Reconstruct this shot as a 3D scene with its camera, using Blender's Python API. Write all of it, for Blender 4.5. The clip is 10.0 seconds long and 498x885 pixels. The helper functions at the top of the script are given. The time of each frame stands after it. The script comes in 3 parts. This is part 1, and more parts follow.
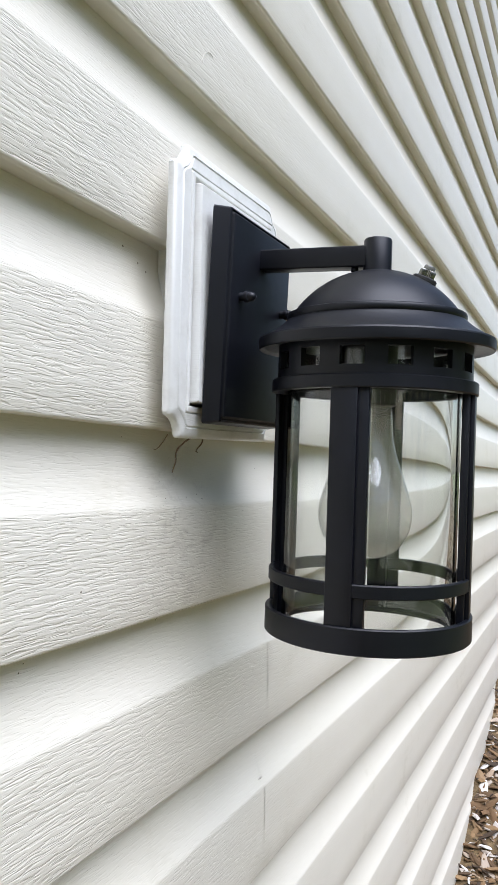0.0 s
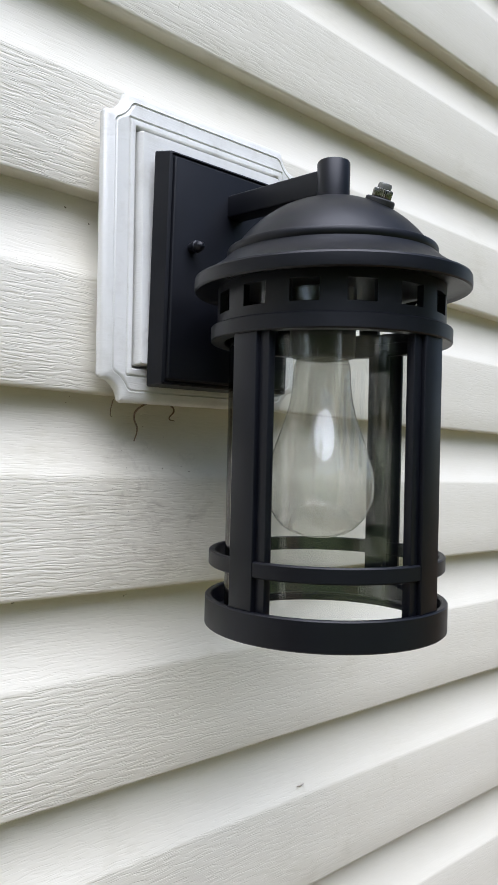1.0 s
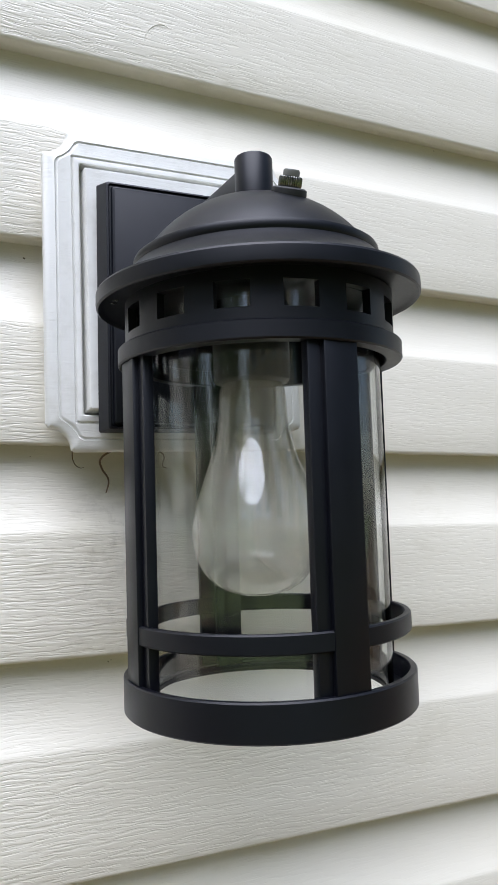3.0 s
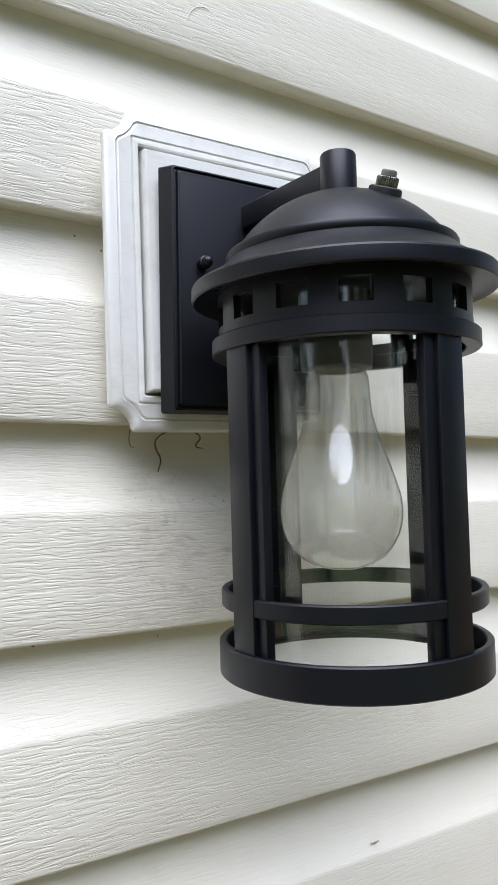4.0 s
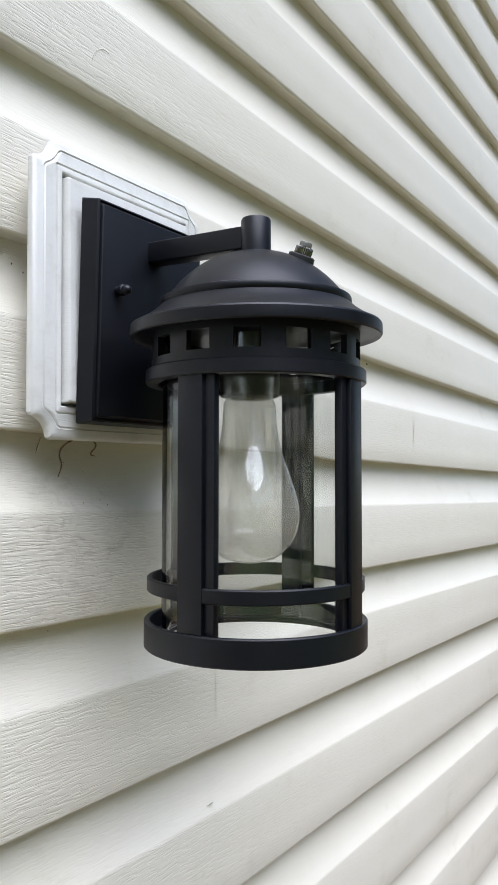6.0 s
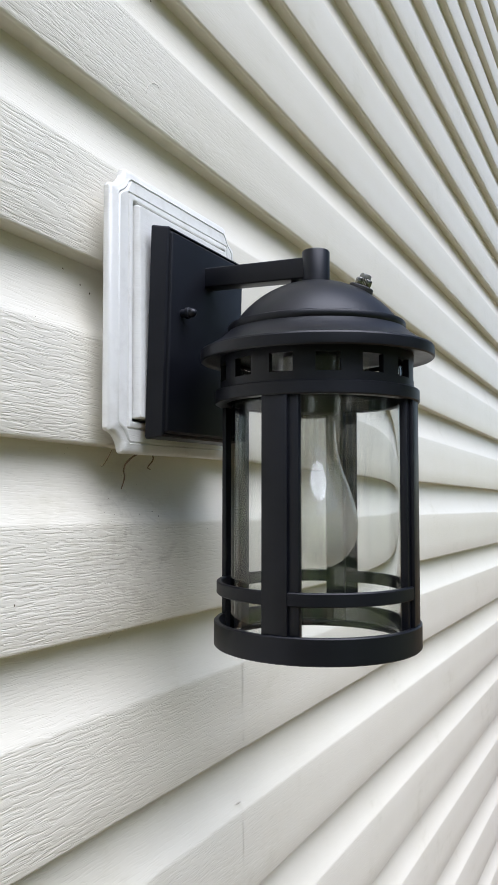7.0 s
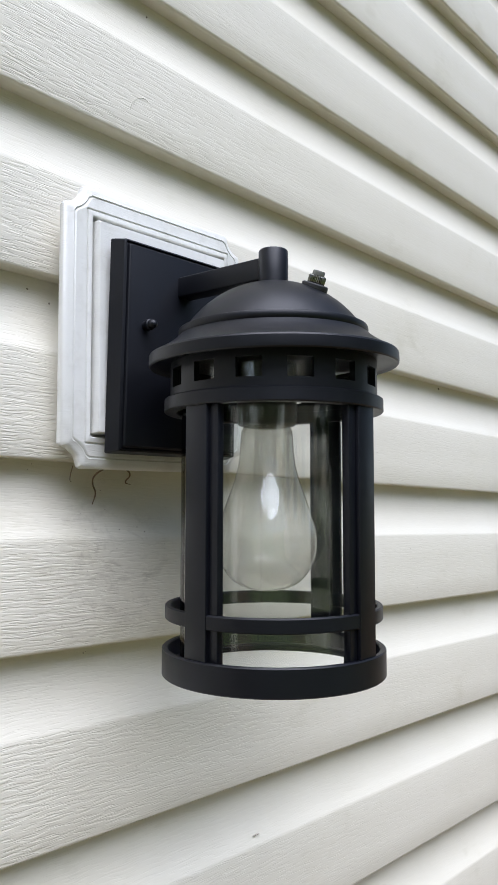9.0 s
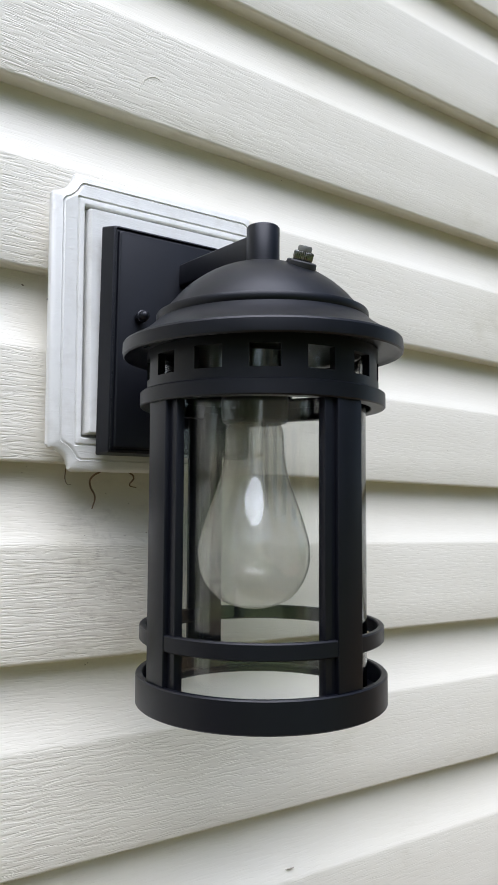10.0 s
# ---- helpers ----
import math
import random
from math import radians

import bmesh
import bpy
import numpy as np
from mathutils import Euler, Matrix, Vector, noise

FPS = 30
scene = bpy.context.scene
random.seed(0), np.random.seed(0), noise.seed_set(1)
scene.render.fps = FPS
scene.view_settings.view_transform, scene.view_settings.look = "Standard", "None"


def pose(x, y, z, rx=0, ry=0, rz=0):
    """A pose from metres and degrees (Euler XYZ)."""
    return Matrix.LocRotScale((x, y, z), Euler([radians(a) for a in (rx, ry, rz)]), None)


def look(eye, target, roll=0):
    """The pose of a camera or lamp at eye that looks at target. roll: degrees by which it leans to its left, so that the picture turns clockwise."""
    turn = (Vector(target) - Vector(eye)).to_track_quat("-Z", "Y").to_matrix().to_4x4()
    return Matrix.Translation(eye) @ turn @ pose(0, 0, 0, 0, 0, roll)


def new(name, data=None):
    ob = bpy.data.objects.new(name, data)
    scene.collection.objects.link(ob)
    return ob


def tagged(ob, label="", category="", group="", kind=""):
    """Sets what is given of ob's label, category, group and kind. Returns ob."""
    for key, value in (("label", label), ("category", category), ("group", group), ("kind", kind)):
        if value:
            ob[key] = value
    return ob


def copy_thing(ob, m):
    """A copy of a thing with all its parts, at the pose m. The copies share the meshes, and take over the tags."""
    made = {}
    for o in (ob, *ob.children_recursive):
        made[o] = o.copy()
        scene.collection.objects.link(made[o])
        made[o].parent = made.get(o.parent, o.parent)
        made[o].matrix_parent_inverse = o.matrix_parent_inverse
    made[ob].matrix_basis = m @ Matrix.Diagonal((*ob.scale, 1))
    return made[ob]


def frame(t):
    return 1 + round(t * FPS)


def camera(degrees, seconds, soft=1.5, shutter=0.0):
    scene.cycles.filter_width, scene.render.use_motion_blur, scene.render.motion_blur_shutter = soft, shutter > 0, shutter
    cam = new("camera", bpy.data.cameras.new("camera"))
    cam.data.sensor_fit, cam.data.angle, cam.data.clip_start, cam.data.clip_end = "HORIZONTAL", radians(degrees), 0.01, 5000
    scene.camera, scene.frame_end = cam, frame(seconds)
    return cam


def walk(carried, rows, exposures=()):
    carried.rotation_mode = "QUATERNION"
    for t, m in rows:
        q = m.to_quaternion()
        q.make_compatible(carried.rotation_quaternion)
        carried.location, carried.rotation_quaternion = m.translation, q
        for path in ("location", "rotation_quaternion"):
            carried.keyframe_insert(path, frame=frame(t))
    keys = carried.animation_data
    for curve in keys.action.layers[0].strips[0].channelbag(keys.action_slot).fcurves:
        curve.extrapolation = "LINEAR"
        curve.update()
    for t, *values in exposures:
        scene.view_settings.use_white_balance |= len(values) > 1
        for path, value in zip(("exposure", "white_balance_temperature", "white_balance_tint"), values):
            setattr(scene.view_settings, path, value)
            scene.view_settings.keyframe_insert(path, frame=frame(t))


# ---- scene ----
cam = camera(36.4, 10.0)
PATH = [
    (0, (0.284, -0.498, 1.502), (-0.550, 1.318, 1.580), 1.3),
    (0.5, (0.352, -0.425, 1.494), (-0.817, 1.198, 1.548), 1.8),
    (1, (0.434, -0.326, 1.483), (-1.027, 1.038, 1.556), 1.4),
    (1.5, (0.484, -0.258, 1.488), (-1.188, 0.833, 1.62), 0.4),
    (2, (0.514, -0.196, 1.485), (-1.279, 0.669, 1.676), -0.4),
    (2.2, (0.526, -0.17, 1.481), (-1.288, 0.644, 1.701), -0.9),
    (3.3, (0.46, -0.152, 1.479), (-1.342, 0.691, 1.682), -1.4),
    (3.5, (0.455, -0.18, 1.477), (-1.318, 0.726, 1.662), -1.5),
    (4, (0.447, -0.25, 1.484), (-1.228, 0.834, 1.625), -1.2),
    (4.5, (0.446, -0.306, 1.484), (-1.1, 0.958, 1.606), -0.7),
    (5, (0.445, -0.322, 1.486), (-0.956, 1.099, 1.605), -0.3),
    (6.5, (0.372, -0.435, 1.486), (-0.628, 1.289, 1.648), -0.3),
    (7, (0.344, -0.47, 1.485), (-0.585, 1.292, 1.663), -0.4),
    (7.5, (0.35, -0.484, 1.486), (-0.576, 1.278, 1.681), -0.5),
    (8, (0.384, -0.463, 1.484), (-0.64, 1.242, 1.69), -0.4),
    (8.5, (0.412, -0.428, 1.489), (-0.771, 1.17, 1.701), -0.2),
    (9, (0.462, -0.353, 1.486), (-0.901, 1.094, 1.703), 0.1),
    (9.5, (0.493, -0.288, 1.487), (-1.031, 0.988, 1.705), 0.5),
    (10, (0.491, -0.246, 1.493), (-1.137, 0.898, 1.701), 0.7),
]
walk(cam, [(t, look(eye, target, roll)) for t, eye, target, roll in PATH],
     [(0, 0.54), (0.5, 0.42), (1, 0.38), (2, 0.35), (3.5, 0.45), (5, 0.48), (7, 0.41), (8.5, 0.42), (10, 0.37)])

# ---- world, sun, exposure ----
world = bpy.data.worlds.new("sky")
scene.world = world
world.use_nodes = True
wn, wl = world.node_tree.nodes, world.node_tree.links
sky = wn.new("ShaderNodeTexSky")
sky.sky_type = "NISHITA"
sky.sun_disc = False
SUN_EL, SUN_AZ = 62.0, -36.0      # degrees above the horizon, and from +x towards +y
sky.sun_elevation = radians(SUN_EL)
sky.sun_rotation = radians(90 - SUN_AZ)
sky.air_density, sky.dust_density, sky.ozone_density = 1.0, 1.5, 1.0
wn["Background"].inputs["Strength"].default_value = 0.14
veil = wn.new("ShaderNodeHueSaturation")     # a veil of thin cloud
veil.inputs["Saturation"].default_value = 0.85
wl.new(sky.outputs[0], veil.inputs["Color"])
wl.new(veil.outputs[0], wn["Background"].inputs["Color"])
sun_data = bpy.data.lights.new("sun", "SUN")
sun_data.energy, sun_data.angle, sun_data.color = 4.8, radians(64), (0.795, 0.836, 1.0)
sun = new("sun", sun_data)
ce = math.cos(radians(SUN_EL))
sun.matrix_world = look((ce * math.cos(radians(SUN_AZ)) * 30, ce * math.sin(radians(SUN_AZ)) * 30, math.sin(radians(SUN_EL)) * 30), (0, 0, 0))


# ---- materials ----
def material(name, colour, rough=0.5, metal=0.0, spec=0.5):
    m = bpy.data.materials.new(name)
    m.use_nodes = True
    b = m.node_tree.nodes["Principled BSDF"]
    b.inputs["Base Color"].default_value = (*colour, 1)
    b.inputs["Roughness"].default_value = rough
    b.inputs["Metallic"].default_value = metal
    b.inputs["Specular IOR Level"].default_value = spec
    return m, m.node_tree.nodes, m.node_tree.links, b


def noise_tex(nodes, links, vec, scale, detail=4, rough=0.55, dist=0.0):
    n = nodes.new("ShaderNodeTexNoise")
    n.inputs["Scale"].default_value, n.inputs["Detail"].default_value = scale, detail
    n.inputs["Roughness"].default_value, n.inputs["Distortion"].default_value = rough, dist
    links.new(vec, n.inputs["Vector"])
    return n.outputs["Fac"]


def mapped(nodes, links, scale, source="Position", rot=(0, 0, 0)):
    if source == "Position":
        out = nodes.new("ShaderNodeNewGeometry").outputs["Position"]
    else:
        out = nodes.new("ShaderNodeTexCoord").outputs[source]
    mp = nodes.new("ShaderNodeMapping")
    mp.inputs["Scale"].default_value = scale
    mp.inputs["Rotation"].default_value = rot
    links.new(out, mp.inputs["Vector"])
    return mp.outputs["Vector"]


def ramp(nodes, links, fac, stops):
    r = nodes.new("ShaderNodeValToRGB")
    e = r.color_ramp.elements
    while len(e) < len(stops):
        e.new(0.5)
    for el, (p, c) in zip(e, stops):
        el.position, el.color = p, (*c, 1)
    links.new(fac, r.inputs["Fac"])
    return r.outputs["Color"]


def math_node(nodes, links, op, a, b):
    n = nodes.new("ShaderNodeMath")
    n.operation = op
    for s, v in zip(n.inputs, (a, b)):
        if isinstance(v, (int, float)):
            s.default_value = v
        else:
            links.new(v, s)
    return n.outputs[0]


def bump(nodes, links, height, strength, distance, bsdf, before=None):
    b = nodes.new("ShaderNodeBump")
    b.inputs["Strength"].default_value, b.inputs["Distance"].default_value = strength, distance
    links.new(height, b.inputs["Height"])
    if before:
        links.new(before, b.inputs["Normal"])
    links.new(b.outputs["Normal"], bsdf.inputs["Normal"])
    return b.outputs["Normal"]


def vinyl():
    m, n, l, b = material("siding_vinyl", (0.67, 0.655, 0.55), 0.32)
    # the grain lines wander: shift the height by a slow noise before stretching it
    wander = n.new("ShaderNodeVectorMath")
    wander.operation = "MULTIPLY_ADD"
    slow = n.new("ShaderNodeTexNoise")
    slow.inputs["Scale"].default_value, slow.inputs["Detail"].default_value = 38, 2
    l.new(mapped(n, l, (1, 1, 1.5)), slow.inputs["Vector"])
    l.new(slow.outputs["Color"], wander.inputs[0])
    wander.inputs[1].default_value = (0, 0, 0.0026)
    l.new(n.new("ShaderNodeNewGeometry").outputs["Position"], wander.inputs[2])
    stretch = n.new("ShaderNodeMapping")
    stretch.inputs["Scale"].default_value = (0.6, 2.4, 26.0)
    l.new(wander.outputs[0], stretch.inputs["Vector"])
    grain = noise_tex(n, l, stretch.outputs["Vector"], 26, 1.5, 0.5, 0.5)
    fine = noise_tex(n, l, mapped(n, l, (1.0, 1.2, 26.0)), 34, 2, 0.5, 0.4)
    lines = ramp(n, l, grain, [(0.36, (0, 0, 0)), (0.5, (0.8, 0.8, 0.8)), (0.7, (1, 1, 1))])
    h = math_node(n, l, "ADD", lines, math_node(n, l, "MULTIPLY", fine, 0.35))
    # the face of each course carries the embossed grain, the cove is smoother
    rel = n.new("ShaderNodeAttribute")
    rel.attribute_name = "grain"
    h = math_node(n, l, "MULTIPLY", h, rel.outputs["Fac"])
    bump(n, l, h, 0.62, 0.0005, b)
    blot = noise_tex(n, l, mapped(n, l, (1, 1, 1)), 9, 5, 0.6)
    dirt = noise_tex(n, l, mapped(n, l, (1, 0.6, 2.4)), 60, 4, 0.7)
    col = ramp(n, l, math_node(n, l, "ADD", math_node(n, l, "MULTIPLY", blot, 0.7), math_node(n, l, "MULTIPLY", dirt, 0.3)),
               [(0.25, (0.57, 0.535, 0.425)), (0.42, (0.685, 0.65, 0.548)), (0.7, (0.71, 0.675, 0.578))])
    # grey smudges of old dirt below the mounting block
    away = n.new("ShaderNodeVectorMath")
    away.operation = "DISTANCE"
    away.inputs[1].default_value = (0.01, -0.02, 1.455)
    l.new(n.new("ShaderNodeNewGeometry").outputs["Position"], away.inputs[0])
    near = n.new("ShaderNodeMapRange")
    near.inputs["From Min"].default_value, near.inputs["From Max"].default_value = 0.02, 0.085
    near.inputs["To Min"].default_value, near.inputs["To Max"].default_value = 1.0, 0.0
    l.new(away.outputs["Value"], near.inputs["Value"])
    smear = noise_tex(n, l, mapped(n, l, (1, 0.8, 1.5)), 48, 6, 0.75, 0.6)
    spot = n.new("ShaderNodeMapRange")
    spot.inputs["From Min"].default_value, spot.inputs["From Max"].default_value = 0.5, 0.72
    l.new(smear, spot.inputs["Value"])
    soiled = n.new("ShaderNodeMix")
    soiled.data_type = "RGBA"
    l.new(math_node(n, l, "MULTIPLY", math_node(n, l, "MULTIPLY", near.outputs[0], spot.outputs[0]), 0.6), soiled.inputs["Factor"])
    l.new(col, soiled.inputs["A"])
    soiled.inputs["B"].default_value = (0.30, 0.26, 0.20, 1)
    l.new(soiled.outputs["Result"], b.inputs["Base Color"])
    return m


def white_plastic():
    m, n, l, b = material("white_plastic", (0.84, 0.85, 0.84), 0.38)
    g = noise_tex(n, l, mapped(n, l, (0.5, 3.0, 30.0)), 22, 3, 0.5, 0.8)
    bump(n, l, g, 0.4, 0.0005, b)
    s = noise_tex(n, l, mapped(n, l, (1, 1, 1)), 45, 5, 0.65)
    l.new(ramp(n, l, s, [(0.3, (0.62, 0.61, 0.56)), (0.5, (0.70, 0.695, 0.65))]), b.inputs["Base Color"])
    return m


def black_paint():
    m, n, l, b = material("black_powder_coat", (0.005, 0.0056, 0.009), 0.45, 0.0, 0.33)
    v = mapped(n, l, (1, 1, 1), "Object")
    bump(n, l, noise_tex(n, l, v, 1500, 2), 0.12, 0.0002, b)
    s = noise_tex(n, l, v, 35, 4)
    l.new(ramp(n, l, s, [(0.3, (0.0018, 0.0022, 0.0042)), (0.75, (0.0032, 0.0039, 0.0068))]), b.inputs["Base Color"])
    r = n.new("ShaderNodeMapRange")
    r.inputs["To Min"].default_value, r.inputs["To Max"].default_value = 0.35, 0.46
    l.new(noise_tex(n, l, v, 90, 4), r.inputs["Value"])
    l.new(r.outputs[0], b.inputs["Roughness"])
    return m


def sheen(n, l, base, low):
    """A clear gloss over a shader, stronger where the surface turns away."""
    gl = n.new("ShaderNodeBsdfGlossy")
    gl.inputs["Roughness"].default_value = 0.015
    lw = n.new("ShaderNodeLayerWeight")
    lw.inputs["Blend"].default_value = 0.5
    turned = math_node(n, l, "POWER", lw.outputs["Facing"], 4.5)
    fac = math_node(n, l, "ADD", math_node(n, l, "MULTIPLY", turned, 0.75), low)
    d = n.new("ShaderNodeMixShader")
    l.new(fac, d.inputs[0])
    l.new(base, d.inputs[1]), l.new(gl.outputs[0], d.inputs[2])
    l.new(d.outputs[0], n["Material Output"].inputs["Surface"])


def clear_glass():
    m, n, l, b = material("clear_glass", (1, 1, 1), 0.0)
    t = n.new("ShaderNodeBsdfRefraction")
    t.inputs["Color"].default_value = (0.975, 0.98, 0.975, 1)
    t.inputs["IOR"].default_value, t.inputs["Roughness"].default_value = 1.46, 0.0
    sheen(n, l, t.outputs[0], 0.065)
    return m


def bulb_glass():
    m, n, l, b = material("bulb_glass", (1, 1, 1), 0.0)
    t = n.new("ShaderNodeBsdfTransparent")
    t.inputs["Color"].default_value = (0.95, 0.95, 0.93, 1)
    coat = n.new("ShaderNodeBsdfTranslucent")
    coat.inputs["Color"].default_value = (0.88, 0.84, 0.70, 1)
    dif = n.new("ShaderNodeBsdfDiffuse")
    dif.inputs["Color"].default_value = (0.84, 0.80, 0.68, 1)
    a = n.new("ShaderNodeMixShader")
    a.inputs[0].default_value = 0.5
    l.new(coat.outputs[0], a.inputs[1]), l.new(dif.outputs[0], a.inputs[2])
    c = n.new("ShaderNodeMixShader")
    haze = n.new("ShaderNodeMapRange")
    haze.inputs["To Min"].default_value, haze.inputs["To Max"].default_value = 0.24, 0.32
    l.new(noise_tex(n, l, mapped(n, l, (1, 1, 0.5), "Object"), 40, 3), haze.inputs["Value"])
    l.new(haze.outputs[0], c.inputs[0])
    l.new(t.outputs[0], c.inputs[1]), l.new(a.outputs[0], c.inputs[2])
    sheen(n, l, c.outputs[0], 0.12)
    return m


def plain(name, colour, rough=0.6, metal=0.0, vary=0.25, scale=40, relief=0.0):
    m, n, l, b = material(name, colour, rough, metal)
    v = mapped(n, l, (1, 1, 1))
    f = noise_tex(n, l, v, scale, 5, 0.65)
    lo, hi = tuple(c * (1 - vary) for c in colour), tuple(min(1, c * (1 + vary)) for c in colour)
    l.new(ramp(n, l, f, [(0.3, lo), (0.7, hi)]), b.inputs["Base Color"])
    if relief:
        bump(n, l, f, 0.6, relief, b)
    return m


VINYL, WHITE, BLACK = vinyl(), white_plastic(), black_paint()
GLASS, BULB = clear_glass(), bulb_glass()
SOCKET = plain("socket_grey", (0.055, 0.052, 0.042), 0.45)
RUBBER = plain("black_rubber", (0.012, 0.012, 0.012), 0.6)
CHROME = plain("dark_nickel", (0.22, 0.215, 0.19), 0.25, 1.0)
LENS = plain("smoked_lens", (0.12, 0.12, 0.105), 0.06)
ROOT = plain("dry_root", (0.14, 0.09, 0.052), 0.8)
NICK = plain("worn_nick", (0.42, 0.38, 0.31), 0.8)
DIRT = plain("dark_dirt", (0.14, 0.105, 0.07), 0.9)
SHEATH = plain("sheathing", (0.35, 0.3, 0.22), 0.8)


def soil():
    m, n, l, b = material("mulch_soil", (0.115, 0.075, 0.045), 0.95)
    f = noise_tex(n, l, mapped(n, l, (1, 1, 1)), 60, 5, 0.7)
    mulch = ramp(n, l, f, [(0.3, (0.05, 0.032, 0.014)), (0.55, (0.13, 0.085, 0.036)), (0.75, (0.22, 0.16, 0.085))])
    grass = ramp(n, l, noise_tex(n, l, mapped(n, l, (1, 1, 1)), 25, 5, 0.7), [(0.3, (0.06, 0.085, 0.02)), (0.7, (0.13, 0.16, 0.045))])
    sep = n.new("ShaderNodeSeparateXYZ")
    l.new(n.new("ShaderNodeNewGeometry").outputs["Position"], sep.inputs[0])
    edge = math_node(n, l, "ADD", sep.outputs[0], math_node(n, l, "MULTIPLY", noise_tex(n, l, mapped(n, l, (1, 1, 1)), 3, 4), 0.5))
    mix = n.new("ShaderNodeMix")
    mix.data_type = "RGBA"
    fac = n.new("ShaderNodeMapRange")
    fac.inputs["From Min"].default_value, fac.inputs["From Max"].default_value = 2.2, 2.3
    l.new(edge, fac.inputs["Value"])
    l.new(fac.outputs[0], mix.inputs["Factor"])
    l.new(mulch, mix.inputs["A"]), l.new(grass, mix.inputs["B"])
    l.new(mix.outputs["Result"], b.inputs["Base Color"])
    bump(n, l, f, 0.7, 0.012, b)
    return m


SOIL = soil()


# ---- mesh helpers ----
def part(name, bm, mat, parent=None, label="", smooth=True, angle=35):
    me = bpy.data.meshes.new(name)
    bmesh.ops.recalc_face_normals(bm, faces=bm.faces)
    for e in bm.edges:
        e.smooth = not (len(e.link_faces) == 2 and e.calc_face_angle(0) > radians(angle))
    for f in bm.faces:
        f.smooth = smooth
    bm.to_mesh(me)
    bm.free()
    me.materials.append(mat)
    ob = new(name, me)
    if parent:
        ob.parent = parent
    if label:
        ob["label"] = label
    return ob


def lathe(profile, seg=96, closed=False, centre=(0, 0), a0=0.0):
    """Turn a profile of (radius, z) about the z axis. closed: the profile is a loop."""
    bm = bmesh.new()
    rings = []
    for r, z in profile:
        if r < 1e-6:
            rings.append([bm.verts.new((centre[0], centre[1], z))])
        else:
            rings.append([bm.verts.new((centre[0] + r * math.cos(a0 + 2 * math.pi * i / seg), centre[1] + r * math.sin(a0 + 2 * math.pi * i / seg), z)) for i in range(seg)])
    pairs = list(zip(rings, rings[1:])) + ([(rings[-1], rings[0])] if closed else [])
    for a, b in pairs:
        for i in range(seg):
            j = (i + 1) % seg
            vs = [a[i % len(a)], a[j % len(a)], b[j % len(b)], b[i % len(b)]]
            vs = list(dict.fromkeys(vs))
            if len(vs) > 2:
                bm.faces.new(vs)
    return bm


def band(r_out, r_in, z0, z1, e=0.0007):
    return lathe([(r_in, z0 + e), (r_in + e, z0), (r_out - e, z0), (r_out, z0 + e), (r_out, z1 - e), (r_out - e, z1), (r_in + e, z1), (r_in, z1 - e)], closed=True)


def block(x0, x1, y0, y1, z0, z1, e=0.001, seg=2):
    bm = bmesh.new()
    bmesh.ops.create_cube(bm, size=1)
    for v in bm.verts:
        v.co = ((x0 + x1) / 2 + v.co.x * (x1 - x0), (y0 + y1) / 2 + v.co.y * (y1 - y0), (z0 + z1) / 2 + v.co.z * (z1 - z0))
    if e:
        bmesh.ops.bevel(bm, geom=bm.edges[:], offset=e, segments=seg, affect="EDGES", profile=0.5)
    return bm


def loft(rings, cap=True):
    bm = bmesh.new()
    vs = [[bm.verts.new(p) for p in r] for r in rings]
    for a, b in zip(vs, vs[1:]):
        for i in range(len(a)):
            j = (i + 1) % len(a)
            bm.faces.new((a[i], a[j], b[j], b[i]))
    if cap:
        bm.faces.new(vs[0]), bm.faces.new(vs[-1])
    return bm


def empty(name, m, label, category, group=""):
    ob = new(name)
    ob.empty_display_size = 0.05
    ob.matrix_world = m
    return tagged(ob, label, category, group)


# ---- the wall: lapped siding ----
COURSE, BUTT0 = 0.127, 1.53                 # height of a course; a lap edge at this height
WALL_Y0, WALL_Y1, WALL_TOP = -3.2, 7.5, 4.6
wall = part("wall_1", block(-0.14, -0.001, WALL_Y0, WALL_Y1, -0.3, WALL_TOP, 0), SHEATH, None, "", False)
tagged(wall, "house wall clad in off-white lapped vinyl siding with wood grain", "wall", kind="structure")

# one course from its lap edge up: height, projection, strength of the grain
PROFILE = [(0.0001, 0.0012, 0), (-0.0005, 0.0120, 0), (-0.0008, 0.0146, 0.2), (0.0002, 0.0158, 0.4), (0.0016, 0.0162, 1), (0.024, 0.0159, 1), (0.048, 0.0156, 1), (0.0715, 0.0152, 1),
           (0.0732, 0.0149, 0.9), (0.0744, 0.0144, 0.5)]
for step in range(1, 11):                   # the hollow cove above the face
    back = 1 - step / 10
    PROFILE.append((0.1266 - 0.0522 * back, 0.0012 + 0.0130 * back ** 2.0, 0.42))



